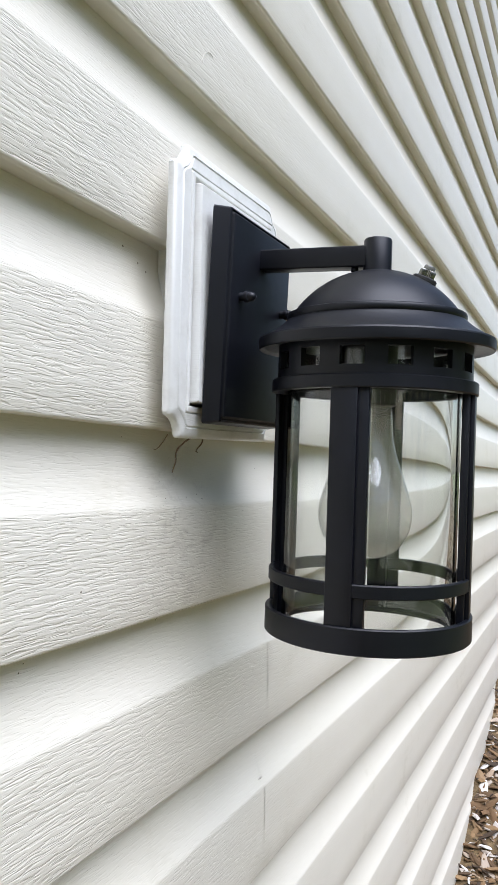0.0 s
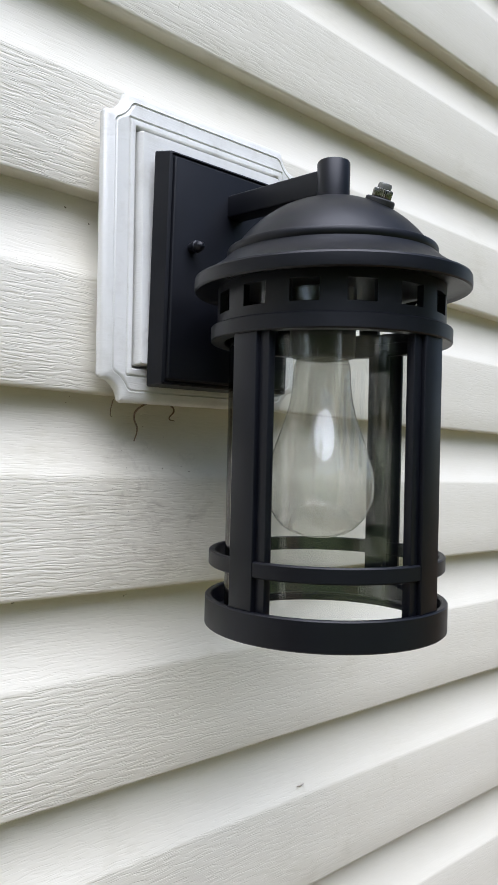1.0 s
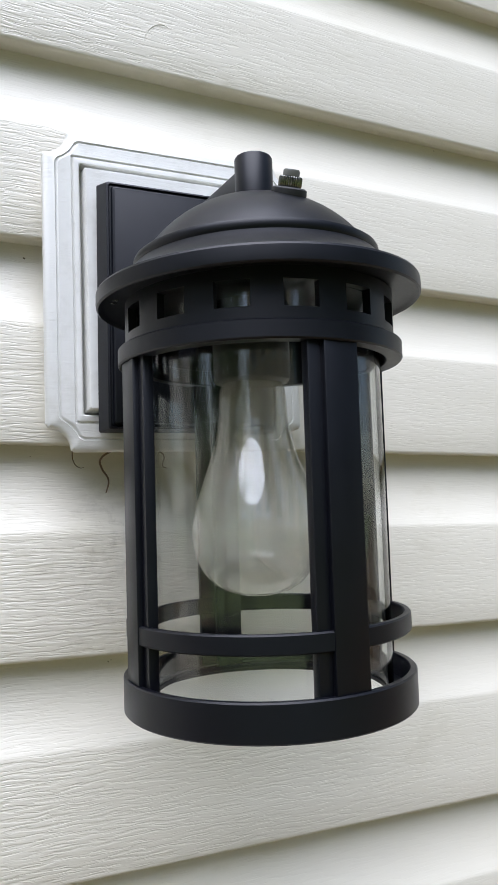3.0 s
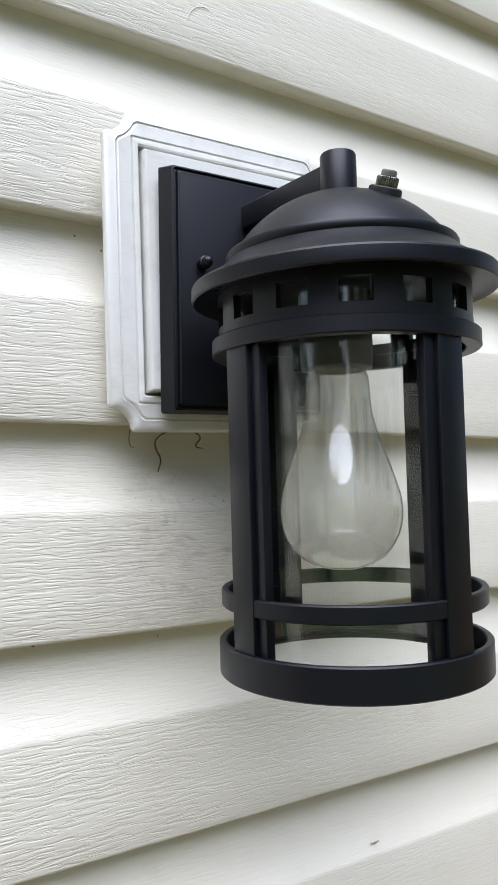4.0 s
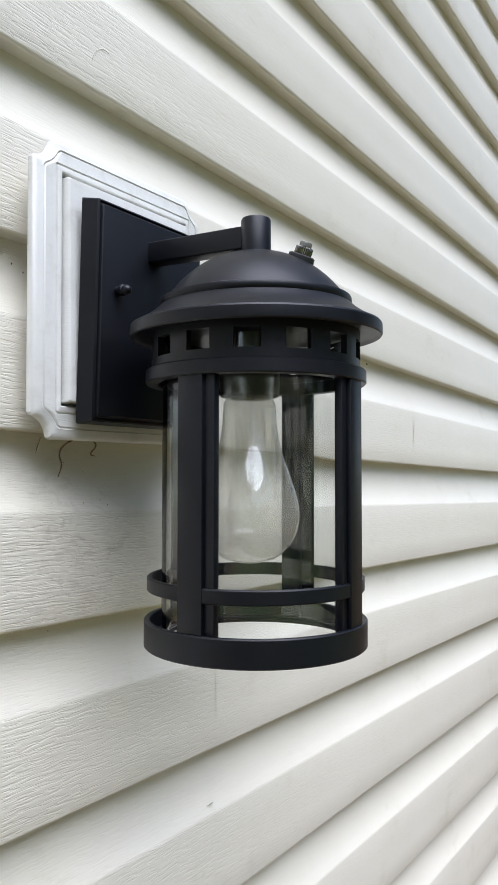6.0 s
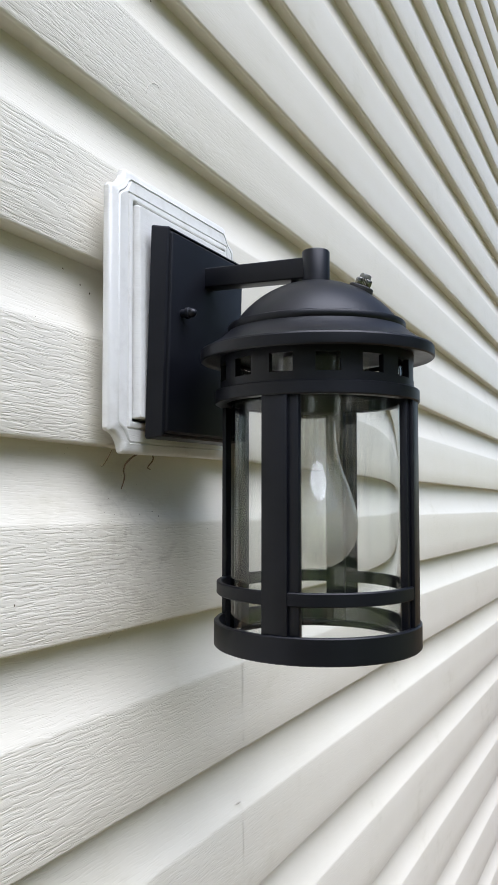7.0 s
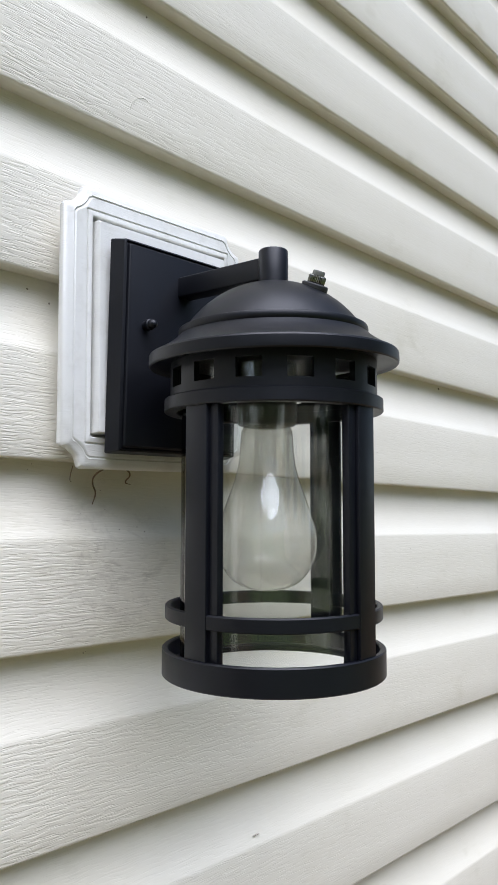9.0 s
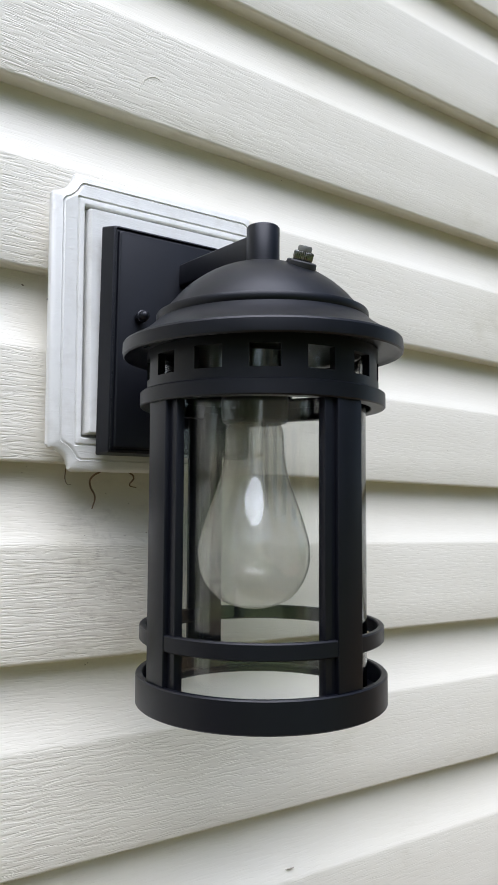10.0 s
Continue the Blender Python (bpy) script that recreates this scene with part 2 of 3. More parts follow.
def siding_panel(z, y0, y1, lift, seed):
    """A panel of two courses, its lower lap edge at z, between y0 and y1."""
    pts = [(z + k * COURSE + u, x, g, k) for k in (0, 1) for u, x, g in PROFILE]
    pts.append((z + 2 * COURSE + 0.0025, 0.0016, 0, 1))      # tucked behind the next panel
    steps = max(2, int((y1 - y0) / 0.045))
    ys = [y0 + (y1 - y0) * i / steps for i in range(steps + 1)]
    verts, grains = [], []
    for y in ys:
        for zz, x, g, k in pts:
            w = noise.noise((y * 1.7, zz * 3.0, seed * 7.3)) * 0.0007 + noise.noise((y * 6.0, zz * 9.0, seed * 3.1)) * 0.00022
            dz = noise.noise((y * 1.1, seed * 5.7 + k, 2.0)) * 0.0006
            verts.append((x + lift + (w if x > 0.004 else 0), y, zz + dz))
            grains.append(g * (0.14 + 0.86 * math.exp(-((y + 0.23) / 0.24) ** 2)))
    n = len(pts)
    faces = [(i * n + j, i * n + j + 1, (i + 1) * n + j + 1, (i + 1) * n + j) for i in range(steps) for j in range(n - 1)]
    me = bpy.data.meshes.new("siding_panel")
    me.from_pydata(verts, [], faces)
    me.attributes.new("grain", "FLOAT", "POINT").data.foreach_set("value", grains)
    bm = bmesh.new()
    bm.from_mesh(me)
    bmesh.ops.recalc_face_normals(bm, faces=bm.faces)
    for e in bm.edges:
        e.smooth = not (len(e.link_faces) == 2 and e.calc_face_angle(0) > radians(50))
    for f in bm.faces:
        f.smooth = True
    bm.to_mesh(me)
    bm.free()
    me.materials.append(VINYL)
    ob = new("siding_panel", me)
    ob.parent = wall
    return ob


rng = random.Random(4)
SEAMS = {-3: 0.137, -1: 0.590}              # joints beside the lamp, by the panel's lower lap
for k in range(-13, 24, 2):
    z = BUTT0 + k * COURSE
    if z > WALL_TOP - 0.2:
        break
    seam = SEAMS.get(k, rng.choice((2.9, 3.6, 4.3, -1.7, -2.3)) + rng.uniform(-0.2, 0.2))
    siding_panel(z, WALL_Y0, seam + 0.012, 0.0, k)
    siding_panel(z, seam, WALL_Y1, 0.0004, k)

# ---- ground, rising along the wall ----
def ground_z(x, y):
    s = min(max((y + 1.03) / 3.6, 0.0), 1.0)
    rise = 0.29 * 3.6 * s
    fade = 1.0 / (1.0 + max(0.0, abs(x) - 1.5) * 0.5)
    bumps = 0.012 * noise.noise((x * 6, y * 6, 1)) + 0.006 * noise.noise((x * 19, y * 19, 4)) if abs(x) < 3 and abs(y) < 8 else 0
    return rise * fade + bumps


def ground():
    xs = sorted({*[round(-0.1 + 0.05 * i, 3) for i in range(40)], *(2.2, 2.6, 3.2, 4, 6, 9, 15, 30, 80, 200, 600), *(-0.5, -2, -6, -20, -80, -600)})
    ys = sorted({*[round(-1.2 + 0.06 * i, 3) for i in range(75)], *(-1.5, -2, -3, -5, -8, -20, -60, -200, -600), *(3.6, 4.2, 5, 7, 10, 20, 60, 200, 600)})
    bm = bmesh.new()
    g = [[bm.verts.new((x, y, ground_z(x, y))) for y in ys] for x in xs]
    for i in range(len(xs) - 1):
        for j in range(len(ys) - 1):
            bm.faces.new((g[i][j], g[i + 1][j], g[i + 1][j + 1], g[i][j + 1]))
    return tagged(part("ground", bm, SOIL), "brown mulch and soil sloping up along the wall", "ground", kind="structure")


ground()

# ---- trees across the lawn, out of view, placed to hem in the sky and show in the glass ----
BARK = plain("bark", (0.13, 0.10, 0.075), 0.9, 0, 0.4, 30, 0.02)


def leaf_material():
    m, n, l, b = material("leaves", (0.06, 0.11, 0.03), 0.55)
    g = n.new("ShaderNodeNewGeometry")
    l.new(ramp(n, l, g.outputs["Random Per Island"], [(0.0, (0.035, 0.07, 0.018)), (0.6, (0.065, 0.115, 0.03)), (1.0, (0.11, 0.16, 0.05))]), b.inputs["Base Color"])
    return m


LEAVES = leaf_material()


def limb(bm, p, q, r0, r1, seg=8):
    d = (q - p).normalized()
    u = d.orthogonal().normalized()
    w = d.cross(u)
    a, b = [[bm.verts.new(c + (u * math.cos(2 * math.pi * i / seg) + w * math.sin(2 * math.pi * i / seg)) * r) for i in range(seg)] for c, r in ((p, r0), (q, r1))]
    for i in range(seg):
        j = (i + 1) % seg
        bm.faces.new((a[i], a[j], b[j], b[i]))


def tree(seed, height):
    rnd = random.Random(seed)
    root = empty("tree", Matrix(), "leafy green tree on the lawn, out of view, placed to hem in the sky", "tree", "trees across the lawn")
    bm = bmesh.new()
    mid = Vector((rnd.uniform(-0.2, 0.2), rnd.uniform(-0.2, 0.2), height * 0.45))
    top = mid + Vector((rnd.uniform(-0.3, 0.3), rnd.uniform(-0.3, 0.3), height * 0.38))
    limb(bm, Vector((0, 0, -0.3)), mid, height * 0.03, height * 0.02)
    limb(bm, mid, top, height * 0.02, height * 0.006)
    tips = [top]
    for i in range(13):
        t = rnd.uniform(0.35, 1.0)
        p = Vector((0, 0, 0)).lerp(mid, t) if i < 6 else mid.lerp(top, rnd.random())
        a = rnd.uniform(0, 6.28)
        q = p + Vector((math.cos(a), math.sin(a), rnd.uniform(0.1, 0.6))) * height * rnd.uniform(0.16, 0.3)
        limb(bm, p, q, height * 0.009, height * 0.003, 6)
        tips += [q, p.lerp(q, 0.6)]
    part("trunk", bm, BARK, root)
    verts, faces = [], []
    for t in tips:
        for _ in range(170):
            c = t + Vector((rnd.gauss(0, 1), rnd.gauss(0, 1), rnd.gauss(0, 0.8))) * height * 0.065
            u = Vector((rnd.gauss(0, 1), rnd.gauss(0, 1), rnd.gauss(0, 1))).normalized()
            w = u.orthogonal().normalized()
            s = rnd.uniform(0.07, 0.16) * height / 8
            k = len(verts)
            verts += [c - u * s, c + w * s * 0.5, c + u * s, c - w * s * 0.5]
            faces.append((k, k + 1, k + 2, k + 3))
    me = bpy.data.meshes.new("crown")
    me.from_pydata(verts, [], faces)
    me.materials.append(LEAVES)
    crown = new("crown", me)
    crown.parent = root
    return root


kinds = [tree(1, 8.0), tree(2, 9.5), tree(3, 7.0)]
# unseen; the stands towards +y are added to darken what the wall plate mirrors
spots = [(21, -9.5), (21, 1), (9.2, 7.4), (12.5, 5.2), (6.6, 9.4), (3.7, -7.0), (22, -3.5), (12, 14), (23, 4), (13, 10.5), (1.5, -15), (19, 6.0), (31, -33), (38, -26), (27, -40), (12, -30), (5.2, 10.6), (10.5, -11)]
for i, (x, y) in enumerate(spots):
    m = pose(x, y, ground_z(x, y), 0, 0, i * 71)
    if i < 3:
        kinds[i].matrix_world = m
    else:
        copy_thing(kinds[i % 3], m)

# ---- the neighbour's house, mirrored in the bulb and the glass ----
STUCCO = plain("beige_siding", (0.70, 0.58, 0.44), 0.7, 0, 0.08, 6)
SHINGLE = plain("roof_shingle", (0.10, 0.09, 0.085), 0.9, 0, 0.3, 12, 0.01)
TRIM = plain("white_trim", (0.75, 0.74, 0.70), 0.5, 0, 0.05)
PANE = plain("dark_pane", (0.03, 0.035, 0.04), 0.05)


def neighbour_house(x, y, wide, deep, tall):
    """A low gabled house whose long side faces the lamp; its base is at x, y on the near side."""
    root = empty("house", pose(x, y, ground_z(x, y) - 0.1), "beige two-storey neighbour house with a dark shingle roof", "house")
    bm = bmesh.new()
    ridge = tall + deep * 0.18
    outline = [(0, 0), (0, tall), (deep / 2, ridge), (deep, tall), (deep, 0)]
    ends = [[bm.verts.new((px, sy * wide / 2, pz)) for px, pz in outline] for sy in (-1, 1)]
    for i in range(5):
        j = (i + 1) % 5
        bm.faces.new((ends[0][i], ends[0][j], ends[1][j], ends[1][i]))
    bm.faces.new(ends[0]), bm.faces.new(ends[1])
    part("wall", bm, STUCCO, root, smooth=False)
    for side in (0, 1):
        lo, hi = (-0.35, deep / 2) if side == 0 else (deep / 2, deep + 0.35)
        za, zb = (tall - 0.10, ridge + 0.03) if side == 0 else (ridge + 0.03, tall - 0.10)
        rings = [[(lo, sy * (wide / 2 + 0.3), za), (hi, sy * (wide / 2 + 0.3), zb), (hi, sy * (wide / 2 + 0.3), zb + 0.12), (lo, sy * (wide / 2 + 0.3), za + 0.12)] for sy in (-1, 1)]
        part("roof", loft(rings), SHINGLE, root, smooth=False)
    for wz in (1.0, 3.6):
        for k in range(4):
            wy = wide * (-0.36 + 0.24 * k)
            frame_ring = loft([[(px, wy + a * 0.55, wz + 0.7 + b * 0.8) for a, b in ((-1, -1), (1, -1), (1, 1), (-1, 1))] for px in (-0.05, 0.02)])
            win = part("window", frame_ring, TRIM, root, smooth=False)
            for a in (-1, 1):
                part("pane", block(-0.065, -0.052, wy + a * 0.24 - 0.21, wy + a * 0.24 + 0.21, wz, wz + 1.4, 0), PANE, win, smooth=False)
    return root


neighbour_house(11.5, -3.6, 9.0, 7.0, 5.4)

# ---- white mounting block ----
BLOCK = pose(0.0, 0.0035, 1.6235, 1.5, 1.0, 0)
mount = empty("mounting_block", BLOCK, "white plastic mounting block with scooped corners on the siding", "mounting block")


def rounded(x, hy, hz, r, n=9):
    out = []
    for sy, sz, a in ((1, 1, 0), (-1, 1, 90), (-1, -1, 180), (1, -1, 270)):
        for i in range(n):
            t = radians(a + 90 * i / (n - 1))
            out.append((x, sy * (hy - r) + r * math.cos(t), sz * (hz - r) + r * math.sin(t)))
    return out


HY, HZ, SR = 0.0845, 0.0977, 0.0148


def scoop_ring(x, inset, n=9):
    """The outline set in by a distance; the scoops keep their centres at the corners."""
    r = SR + inset * 0.8
    lean = math.degrees(math.asin(min(0.9, inset / r)))
    out = []
    for k, (sy, sz, a) in enumerate(((1, 1, 270), (-1, 1, 0), (-1, -1, 90), (1, -1, 180))):
        for i in range(n):
            cut = 5.0 if 0 < i < n - 1 else 0.0
            f = min(max((i - 1) / (n - 3), 0.0), 1.0)
            t = radians(a - lean - cut - (90 - 2 * lean - 2 * cut) * f)
            y, z = sy * HY + r * math.cos(t), sz * HZ + r * math.sin(t)
            if i in (0, n - 1):                     # blunt the tips
                if (i == 0) == (k % 2 == 0):
                    z -= sz * 0.0019
                else:
                    y -= sy * 0.0019
            out.append((x, y, z))
    return out


def frame_mesh():
    steps = ((0.0293, 0.0090), (0.0294, 0.0030), (0.0298, 0.0012), (0.0303, 0.0003), (0.0312, 0.0), (0.0338, 0.0), (0.0352, 0.0006), (0.0362, 0.0018), (0.0368, 0.0036), (0.0374, 0.0058), (0.0378, 0.0066), (0.0370, 0.0071), (0.0370, 0.0077), (0.0379, 0.0085))
    rings = [rounded(0.002, 0.048, 0.062, 0.003), rounded(0.0292, 0.048, 0.062, 0.003)] + [scoop_ring(x, i) for x, i in steps]
    rings += [rounded(x, HY - d, HZ - d, 0.0012) for x, d in ((0.0385, 0.0156), (0.0386, 0.0161), (0.0376, 0.0166), (0.0376, 0.0172), (0.0389, 0.0178), (0.0392, 0.0184))]
    rings += [rounded(0.0393, 0.0642, 0.0768, 0.0015), rounded(0.0388, 0.0636, 0.0762, 0.0015), rounded(0.0310, 0.0634, 0.0760, 0.0015)]
    return loft(rings)


part("frame", frame_mesh(), WHITE, mount, "white moulded frame with grain", angle=28)


def leaning(ring):
    """The cover stands out more at its foot than at its head."""
    return [(x - 0.0013 - z * 0.009, y, z) for x, y, z in ring]


part("cover", loft([rounded(0.0305, 0.0615, 0.0742, 0.001)] + [leaning(r) for r in (rounded(0.0427, 0.0608, 0.0736, 0.001), rounded(0.0445, 0.0600, 0.0728, 0.0012), rounded(0.0447, 0.0590, 0.0718, 0.0012))]), WHITE, mount, "raised white centre panel")

# ---- the lantern ----
LAMP = pose(0.1440, 0.0073, 1.5022, 1.36, 1.28, 0)
lantern = empty("wall_lantern", LAMP, "matte black metal wall lantern with clear glass cylinder", "wall lamp")
XF, XB = -0.0845, -0.0985                   # front and back of the wall plate


def plate_ring(x, hy, hz, r=0.0015):
    return [(p[0], p[1], p[2] + 0.1046) for p in rounded(x, hy, hz, r, 5)]


PLATE_LEAN = Matrix.Translation((XB, 0, 0.1763)) @ Matrix.Rotation(radians(1.5), 4, "Y") @ Matrix.Translation((-XB, 0, -0.1763))


def placed(bm, m):
    bmesh.ops.transform(bm, matrix=m, verts=bm.verts)
    return bm


part("wall_plate", placed(loft([plate_ring(XB - 0.008, 0.044, 0.060), plate_ring(XB - 0.0005, 0.044, 0.060), plate_ring(XB, 0.0562, 0.0733), plate_ring(XB + 0.0006, 0.0568, 0.0738), plate_ring(XF - 0.0022, 0.0538, 0.0722),
                         plate_ring(XF - 0.0016, 0.0526, 0.0712), plate_ring(XF - 0.0028, 0.0519, 0.0705), plate_ring(XF - 0.0024, 0.0510, 0.0696), plate_ring(XF - 0.0006, 0.0505, 0.0690), plate_ring(XF, 0.0496, 0.0682)]), PLATE_LEAN),
     BLACK, lantern, angle=28)


def turned_x(profile, x, y, z, seg=24):
    bm = lathe(profile, seg)
    bmesh.ops.transform(bm, matrix=pose(x, y, z, 0, 90, 0), verts=bm.verts)
    return bm


for sy in (-1, 1):
    part("cap_nut", placed(turned_x([(0, 0), (0.0030, 0), (0.0030, 0.0040), (0.0040, 0.0044), (0.0040, 0.0068), (0.0033, 0.0073), (0.0032, 0.0092), (0.0026, 0.0110), (0.0013, 0.0121), (0, 0.0124)], XF - 0.0005, sy * 0.036, 0.1195), PLATE_LEAN), BLACK, lantern, "small black acorn nut")

# arm from the plate to the post
bm = bmesh.new()
ring = []
for x, z, h, w in ((XF - 0.004, 0.1520, 0.0073, 0.0068), (XF + 0.035, 0.1505, 0.0073, 0.0068), (-0.004, 0.1488, 0.0073, 0.0068)):
    ring.append([(x, p[1], p[2] + z) for p in rounded(0, w, h, 0.0012, 4)])
part("arm", loft(ring), BLACK, lantern)
part("post", lathe([(0, 0.1325), (0.0102, 0.1325), (0.0098, 0.139), (0.0096, 0.141), (0.0096, 0.1598), (0.0090, 0.1608), (0, 0.1610)], 48), BLACK, lantern)

# roof: dome, step, sloping skirt, rim, open below
DOME_R, DOME_Z = 0.0676, 0.0714           # the dome is a cap of a sphere
dome = [(DOME_R * math.sin(radians(a)), DOME_Z + DOME_R * math.cos(radians(a))) for a in range(0, 58, 4)]
under = [(0.0, 0.0862), (0.064, 0.0862), (0.0705, 0.0853), (0.0748, 0.0850), (0.0764, 0.0843), (0.0776, 0.0835)]
outer = [(0.0784, 0.0833), (0.0792, 0.0841), (0.0794, 0.0860), (0.0792, 0.0903), (0.0786, 0.0914), (0.0773, 0.0920), (0.0735, 0.0938), (0.0690, 0.0965), (0.0650, 0.0993), (0.0622, 0.1018), (0.0606, 0.1034), (0.0600, 0.1036), (0.0604, 0.1044),
         (0.0607, 0.1052), (0.0606, 0.1072), (0.0602, 0.1080), (0.0590, 0.1083), (0.0572, 0.1086)]
# the roof sits slightly askew on its gallery
ASKEW = Matrix.Translation((0, 0, 0.090)) @ Matrix.Rotation(radians(0.9), 4, Vector((0.707, -0.707, 0))) @ Matrix.Rotation(radians(1.0), 4, Vector((0.707, 0.707, 0))) @ Matrix.Translation((0, 0, -0.090))
part("roof", placed(lathe(under + outer + dome[::-1], 128), ASKEW), BLACK, lantern, "domed black roof with stepped brim", angle=24)
SN = pose(0.0316, 0.0027, 0.1311, 0, 23, 0) @ Matrix.Scale(1.06, 4)


sensor = part("light_sensor", placed(lathe([(0, -0.003), (0.0078, -0.003), (0.0080, -0.0006), (0.0078, 0.0016), (0.0070, 0.0022), (0.0060, 0.0023), (0, 0.0023)], 32), SN), RUBBER, lantern, "black photocell on the roof")


def knurled():
    rings = []
    for z, r in ((0.0022, 0.0049), (0.0028, 0.0052), (0.0062, 0.0052), (0.0068, 0.0048), (0.0071, 0.0040)):
        rings.append([(math.cos(a) * rr, math.sin(a) * rr, z) for i in range(56) for a, rr in [(2 * math.pi * i / 56, r * (1.0 if i % 2 else 0.92))]])
    return loft(rings)


part("collar", placed(knurled(), SN), CHROME, sensor, "knurled dark nickel collar")
part("lens", placed(lathe([(0, 0.0070), (0.0037, 0.0070), (0.0037, 0.0090), (0.0032, 0.0098), (0, 0.0101)], 24), SN), LENS, sensor, "clear photocell lens")


# gallery: ring of square openings under the roof
def gallery():
    n, w = 14, 13.6
    z0, za, zb, z1 = 0.0600, 0.0683, 0.0799, 0.0862
    ro, ri = 0.0655, 0.0615
    angles = []
    for k in range(n):
        c = -35.0 + k * 360 / n
        h = 360 / n - w
        angles += [(c - w / 2, True), (c, True), (c + w / 2, False), (c + w / 2 + h / 2, False)]
    bm = bmesh.new()
    cols = [[[bm.verts.new((r * math.cos(radians(a)), r * math.sin(radians(a)), z)) for z in (z0, za, zb, z1)] for r in (ro, ri)] for a, _ in angles]
    m = len(cols)
    for i in range(m):
        j = (i + 1) % m
        open_here, open_before = angles[i][1], angles[i - 1][1]
        for s in range(3):
            if s == 1 and open_here:
                continue
            for q in (0, 1):
                bm.faces.new((cols[i][q][s], cols[j][q][s], cols[j][q][s + 1], cols[i][q][s + 1]))
        if open_here:
            for s in (1, 2):
                bm.faces.new((cols[i][0][s], cols[j][0][s], cols[j][1][s], cols[i][1][s]))
        if open_here != open_before:
            bm.faces.new((cols[i][0][1], cols[i][1][1], cols[i][1][2], cols[i][0][2]))
        for s in (0, 3):
            bm.faces.new((cols[i][0][s], cols[j][0][s], cols[j][1][s], cols[i][1][s]))
    return bm


part("gallery", gallery(), BLACK, lantern, "black ring pierced with square vents")
part("upper_ring", band(0.0692, 0.0610, 0.0540, 0.0625), BLACK, lantern)
part("middle_ring", band(0.0676, 0.0640, -0.0727, -0.0642), BLACK, lantern)
part("bottom_ring", band(0.0693, 0.0655, -0.1065, -0.0900), BLACK, lantern)
part("bottom_seat", band(0.0660, 0.0560, -0.1030, -0.1005, 0.0004), BLACK, lantern)


# four uprights, each a flat bar with a set-back lip towards the opening beside it
def upright(angle, side):
    bm = block(0.0645, 0.0676, -0.0085, 0.0085, -0.101, 0.058, 0.0005)
    lip = block(0.0600, 0.0648, min(0.0005 * side, 0.0150 * side), max(0.0005 * side, 0.0150 * side), -0.1008, 0.0578, 0.0005)
    me = bpy.data.meshes.new("joined")
    lip.to_mesh(me)
    bm.from_mesh(me)
    lip.free()
    bpy.data.meshes.remove(me)
    bmesh.ops.transform(bm, matrix=Matrix.Rotation(radians(angle), 4, "Z"), verts=bm.verts)
    return bm


for angle, side in ((-89.5, 1), (4.6, -1), (92.0, 1), (183.0, -1)):
    part("upright", upright(angle, side), BLACK, lantern)

# glass cylinder
glass = part("glass_cylinder", lathe([(0.0561, -0.1004), (0.0580, -0.1004), (0.0583, -0.0998), (0.0583, 0.0816), (0.0580, 0.0820), (0.0561, 0.0820), (0.0558, 0.0816), (0.0558, -0.0998)], 128, True), GLASS, lantern, "clear glass cylinder", angle=15)
glass.visible_shadow = False

# socket under the roof
BX, BY = -0.0025, -0.0035
part("socket", lathe([(0, 0.0860), (0.0190, 0.0860), (0.0190, 0.0540), (0.0186, 0.0475), (0.0178, 0.0466), (0.0150, 0.0458), (0.0148, 0.056), (0, 0.056)], 48, False, (BX, BY)), SOCKET, lantern, "grey lamp socket")

# the bulb, screwed into the socket
bulb = empty("light_bulb", LAMP, "unlit pear-shaped glass bulb, slightly hazy", "light bulb")
shape = [(r, z - 0.003) for r, z in ((0.0135, 0.0530), (0.0150, 0.0480), (0.0163, 0.0455), (0.0167, 0.0400), (0.0170, 0.0330), (0.0181, 0.0246), (0.0203, 0.0160), (0.0233, 0.0075), (0.0263, -0.0010), (0.0290, -0.0094), (0.0308, -0.0160), (0.0316, -0.0220), (0.0314, -0.0280), (0.0303, -0.0335), (0.0283, -0.0385), (0.0252, -0.0435), (0.0210, -0.0480), (0.0155, -0.0512), (0.0090, -0.0532), (0.0, -0.0538))]
glassy = part("envelope", lathe(shape, 64, False, (BX, BY)), BULB, bulb, "hazy glass envelope")
glassy.visible_shadow = False
part("screw_base", lathe([(0, 0.0790), (0.004, 0.0790), (0.011, 0.0740), (0.0130, 0.0720), (0.0125, 0.0700), (0.0132, 0.0680), (0.0125, 0.0660), (0.0132, 0.0640), (0.0125, 0.0620), (0.0132, 0.0600), (0.0135, 0.0530), (0, 0.0530)], 32, False, (BX, BY)), CHROME, bulb, "nickel screw base")


# two small screws under the brim
for a in (-99.0, -94.5):
    c, d = math.cos(radians(a)), math.sin(radians(a))
    part("brim_screw", lathe([(0, 0.0858), (0.0020, 0.0856), (0.0024, 0.0846), (0.0018, 0.0836), (0, 0.0833)], 14, False, (0.0712 * c, 0.0712 * d)), CHROME, lantern, "tiny bright screw head")

# small screw under the arm
part("arm_screw", lathe([(0, 0.1420), (0.0026, 0.1420), (0.0026, 0.1400), (0.0018, 0.1392), (0, 0.1390)], 14, False, (-0.016, 0)), BLACK, lantern)


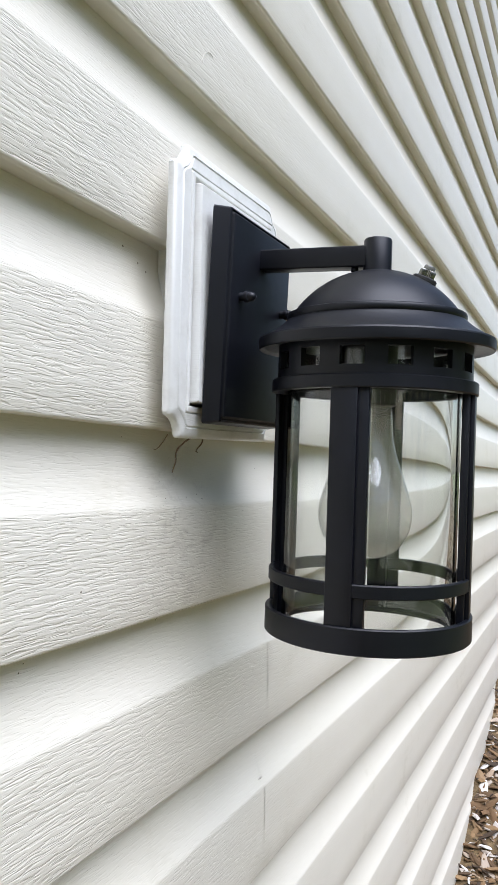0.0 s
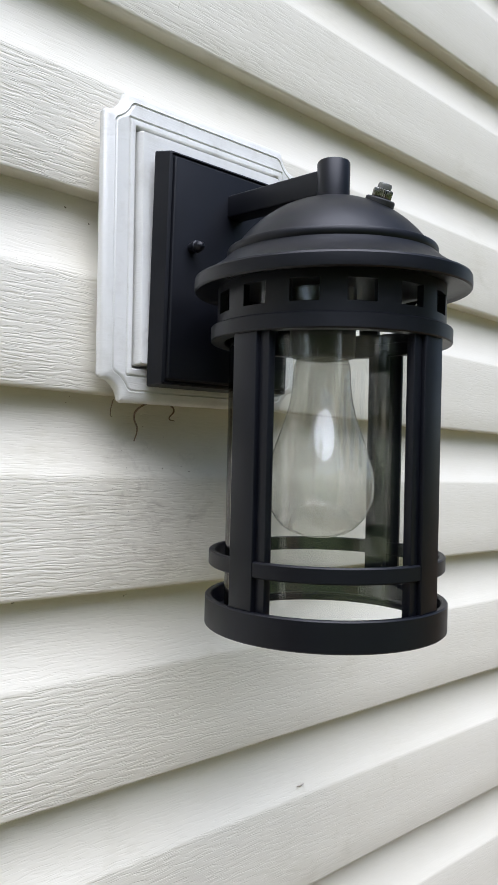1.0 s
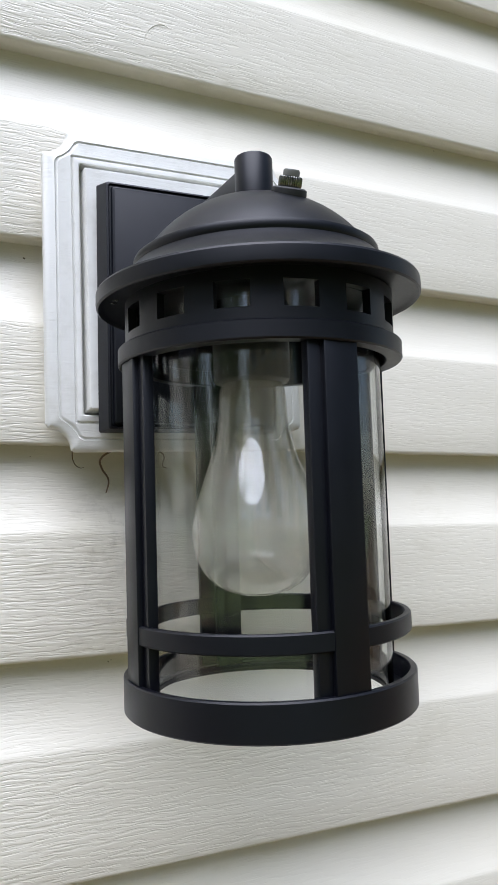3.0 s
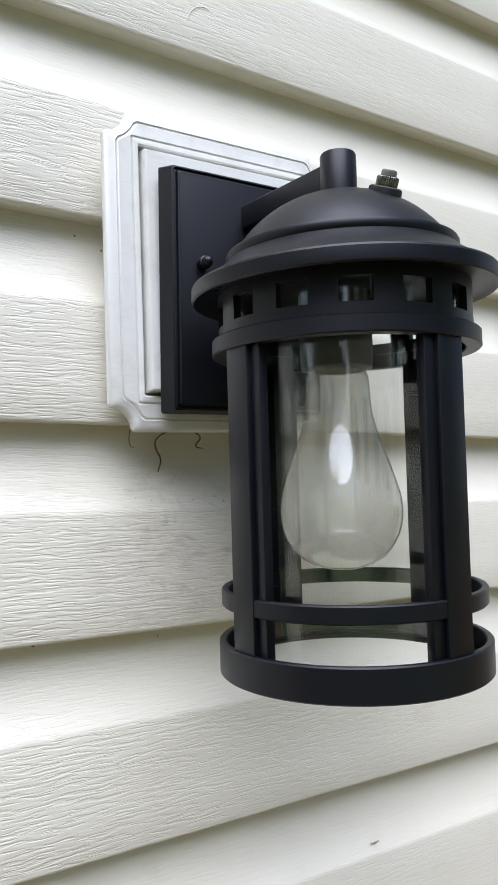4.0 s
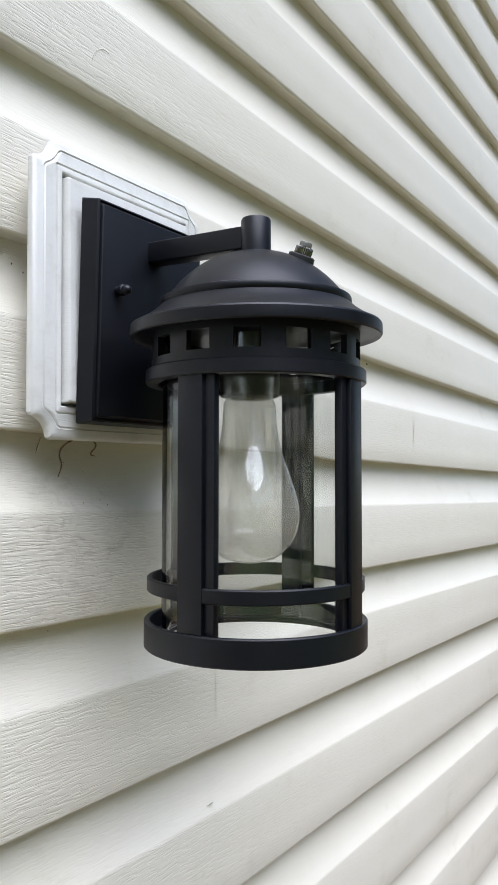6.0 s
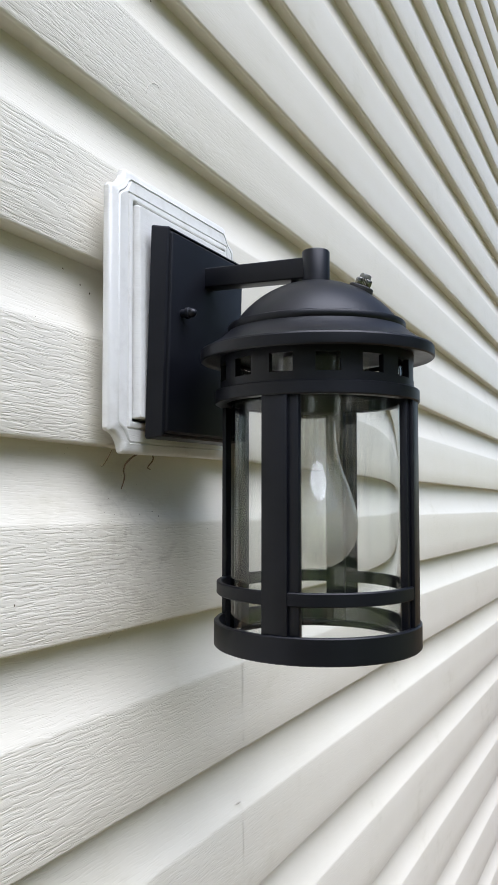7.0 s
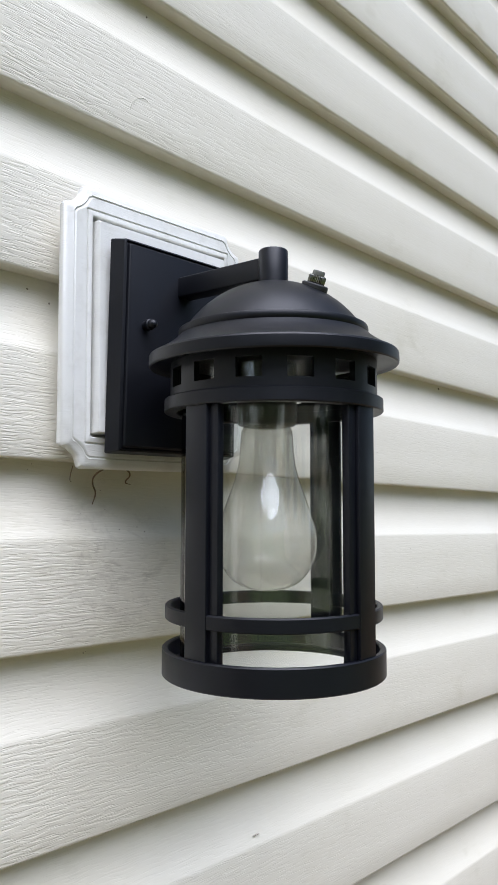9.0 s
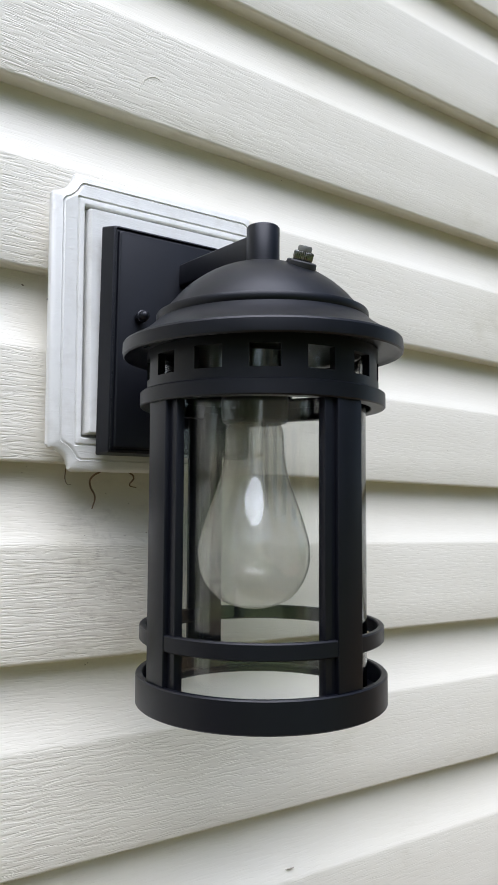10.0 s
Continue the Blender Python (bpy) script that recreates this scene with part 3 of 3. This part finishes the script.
# ---- small things on the wall ----
def strand(name, points, radius, mat, label, category, group=""):
    cu = bpy.data.curves.new(name, "CURVE")
    cu.dimensions, cu.bevel_depth, cu.bevel_resolution, cu.resolution_u = "3D", radius, 2, 6
    sp = cu.splines.new("BEZIER")
    sp.bezier_points.add(len(points) - 1)
    for bp, (co, r) in zip(sp.bezier_points, points):
        bp.co, bp.radius = co, r
        bp.handle_left_type = bp.handle_right_type = "AUTO"
    tmp = new("tmp", cu)
    me = bpy.data.meshes.new_from_object(tmp.evaluated_get(bpy.context.evaluated_depsgraph_get()))
    bpy.data.objects.remove(tmp)
    me.name = name
    me.materials.clear()
    me.materials.append(mat)
    return tagged(new(name, me), label, category, group)


ROOTS = "dry rootlets under the block"
strand("rootlet", [((0.030, -0.0370, 1.5262), 1), ((0.026, -0.0450, 1.5205), 1), ((0.020, -0.0430, 1.5150), 1), ((0.0165, -0.0380, 1.5080), 0.9), ((0.0145, -0.0390, 1.5003), 0.6)], 0.00062, ROOT, "thin brown dry rootlet hanging below the mounting block", "rootlet", ROOTS)
strand("rootlet", [((0.028, -0.0200, 1.5255), 1), ((0.023, -0.0130, 1.5215), 1), ((0.020, -0.0145, 1.5170), 0.8), ((0.018, -0.0085, 1.5155), 0.5)], 0.00058, ROOT, "short curled brown rootlet below the mounting block", "rootlet", ROOTS)
strand("rootlet", [((0.024, -0.0620, 1.5260), 0.8), ((0.018, -0.0600, 1.5195), 0.8), ((0.010, -0.0545, 1.5160), 0.5), ((0.006, -0.0510, 1.5165), 0.4)], 0.00040, ROOT, "hair-thin pale rootlet curling from the block's corner", "rootlet", ROOTS)
# a raised scuff in the vinyl
strand("scuff", [((0.0161, -0.0140, 1.8030), 0.4), ((0.0163, -0.0120, 1.8100), 0.9), ((0.0162, -0.0070, 1.8165), 1), ((0.0161, -0.0010, 1.8190), 1), ((0.0160, 0.0040, 1.8180), 0.5)], 0.0003, VINYL, "curled raised scuff in the off-white siding", "scuff")
strand("scuff", [((0.0128, 0.1290, 1.2300), 0.5), ((0.0128, 0.1330, 1.2299), 1), ((0.0128, 0.1370, 1.2301), 0.4)], 0.0007, NICK, "small brown nick beside a siding joint", "scuff")


def profile_x(z):
    """How far the siding stands out at a height."""
    u = (z - BUTT0) % COURSE
    for (a, xa, _), (b, xb, _) in zip(PROFILE[3:], PROFILE[4:]):
        if a <= u <= b:
            return xa + (xb - xa) * (u - a) / (b - a)
    return 0.0024


def strewn(name, places, mat, size=1.0):
    """Many small uneven lumps in one mesh."""
    bm = bmesh.new()
    bmesh.ops.create_icosphere(bm, subdivisions=1, radius=size)
    base = [v.co.copy() for v in bm.verts]
    tris = [[v.index for v in f.verts] for f in bm.faces]
    bm.free()
    verts, faces = [], []
    for i, m in enumerate(places):
        k = len(verts)
        verts += [m @ (c * (1 + 0.35 * noise.noise((c.x * 3, c.y * 3 + i, c.z * 3)))) for c in base]
        faces += [[k + j for j in t] for t in tris]
    me = bpy.data.meshes.new(name)
    me.from_pydata(verts, [], faces)
    me.materials.append(mat)
    return new(name, me)


def flecks():
    """Specks of dirt on the siding: a few large ones in their places, fine ones strewn."""
    rnd = random.Random(12)
    spots = [(-0.140, 1.431, 0.0011, 1.2), (-0.114, 1.3995, 0.0022, 0.45), (-0.174, 1.391, 0.0010, 1), (-0.088, 1.6480, 0.0016, 0.6), (-0.071, 1.641, 0.0010, 1.5), (-0.039, 1.733, 0.0010, 1),
             (0.293, 1.956, 0.0014, 1.2), (0.275, 1.320, 0.0016, 1.3), (0.012, 1.901, 0.0016, 1.0), (0.476, 1.6530, 0.0040, 0.5), (-0.082, 1.702, 0.0008, 1), (-0.062, 1.637, 0.0011, 1.6), (0.010, 1.481, 0.0009, 1), (0.004, 1.4845, 0.0007, 1)]
    for _ in range(90):
        spots.append((rnd.uniform(-0.3, 1.4), rnd.uniform(1.0, 2.1), rnd.uniform(0.00025, 0.0006), rnd.uniform(0.5, 1.6)))
    for _ in range(16):
        spots.append((rnd.gauss(-0.01, 0.035), rnd.gauss(1.478, 0.022), rnd.uniform(0.0002, 0.0005), rnd.uniform(0.5, 1.6)))
    for _ in range(110):
        k = rnd.randrange(-3, 5)
        spots.append((rnd.uniform(-0.3, 1.2), BUTT0 + k * COURSE - rnd.uniform(0.0015, 0.008), rnd.uniform(0.0003, 0.0009), rnd.uniform(0.4, 1.2)))
    ms = []
    for y, z, r, tall in spots:
        m = Matrix.Translation((profile_x(z), y, z)) @ Matrix.Rotation(rnd.uniform(-0.6, 0.6), 4, "X") @ Matrix.Diagonal((r * 0.2, r * 0.6, r * 0.6 * tall, 1))
        ms.append(m)
    return tagged(strewn("dirt_specks", ms, DIRT), "tiny dark specks of dirt on the siding", "dirt", kind="stuff")


flecks()


# ---- mulch along the foot of the wall ----
def chips():
    rnd = random.Random(31)
    ms = []
    for i in range(6500):
        x, y = abs(rnd.gauss(0, 0.22)) + 0.018, rnd.uniform(0.6, 3.4)
        s = rnd.uniform(0.005, 0.019) if i % 9 else rnd.uniform(0.018, 0.036)
        m = Matrix.Translation((x, y, ground_z(x, y) + s * 0.15)) @ Euler((rnd.gauss(0, 0.4), rnd.gauss(0, 0.4), rnd.uniform(0, 6.28))).to_matrix().to_4x4() @ Matrix.Diagonal((s * rnd.uniform(1.0, 2.6), s * 0.6, s * 0.25, 1))
        ms.append(m)
    return ms


def chip_material():
    m, n, l, b = material("bark_chips", (0.2, 0.13, 0.08), 0.9)
    g = n.new("ShaderNodeNewGeometry")
    l.new(ramp(n, l, g.outputs["Random Per Island"], [(0.0, (0.03, 0.02, 0.012)), (0.45, (0.14, 0.08, 0.035)), (0.75, (0.24, 0.15, 0.07)), (0.86, (0.42, 0.37, 0.31)), (1.0, (0.68, 0.66, 0.62))]), b.inputs["Base Color"])
    return m


tagged(strewn("bark_mulch", chips(), chip_material(), 0.6), "brown bark chips with pale bits along the wall", "mulch", kind="stuff")
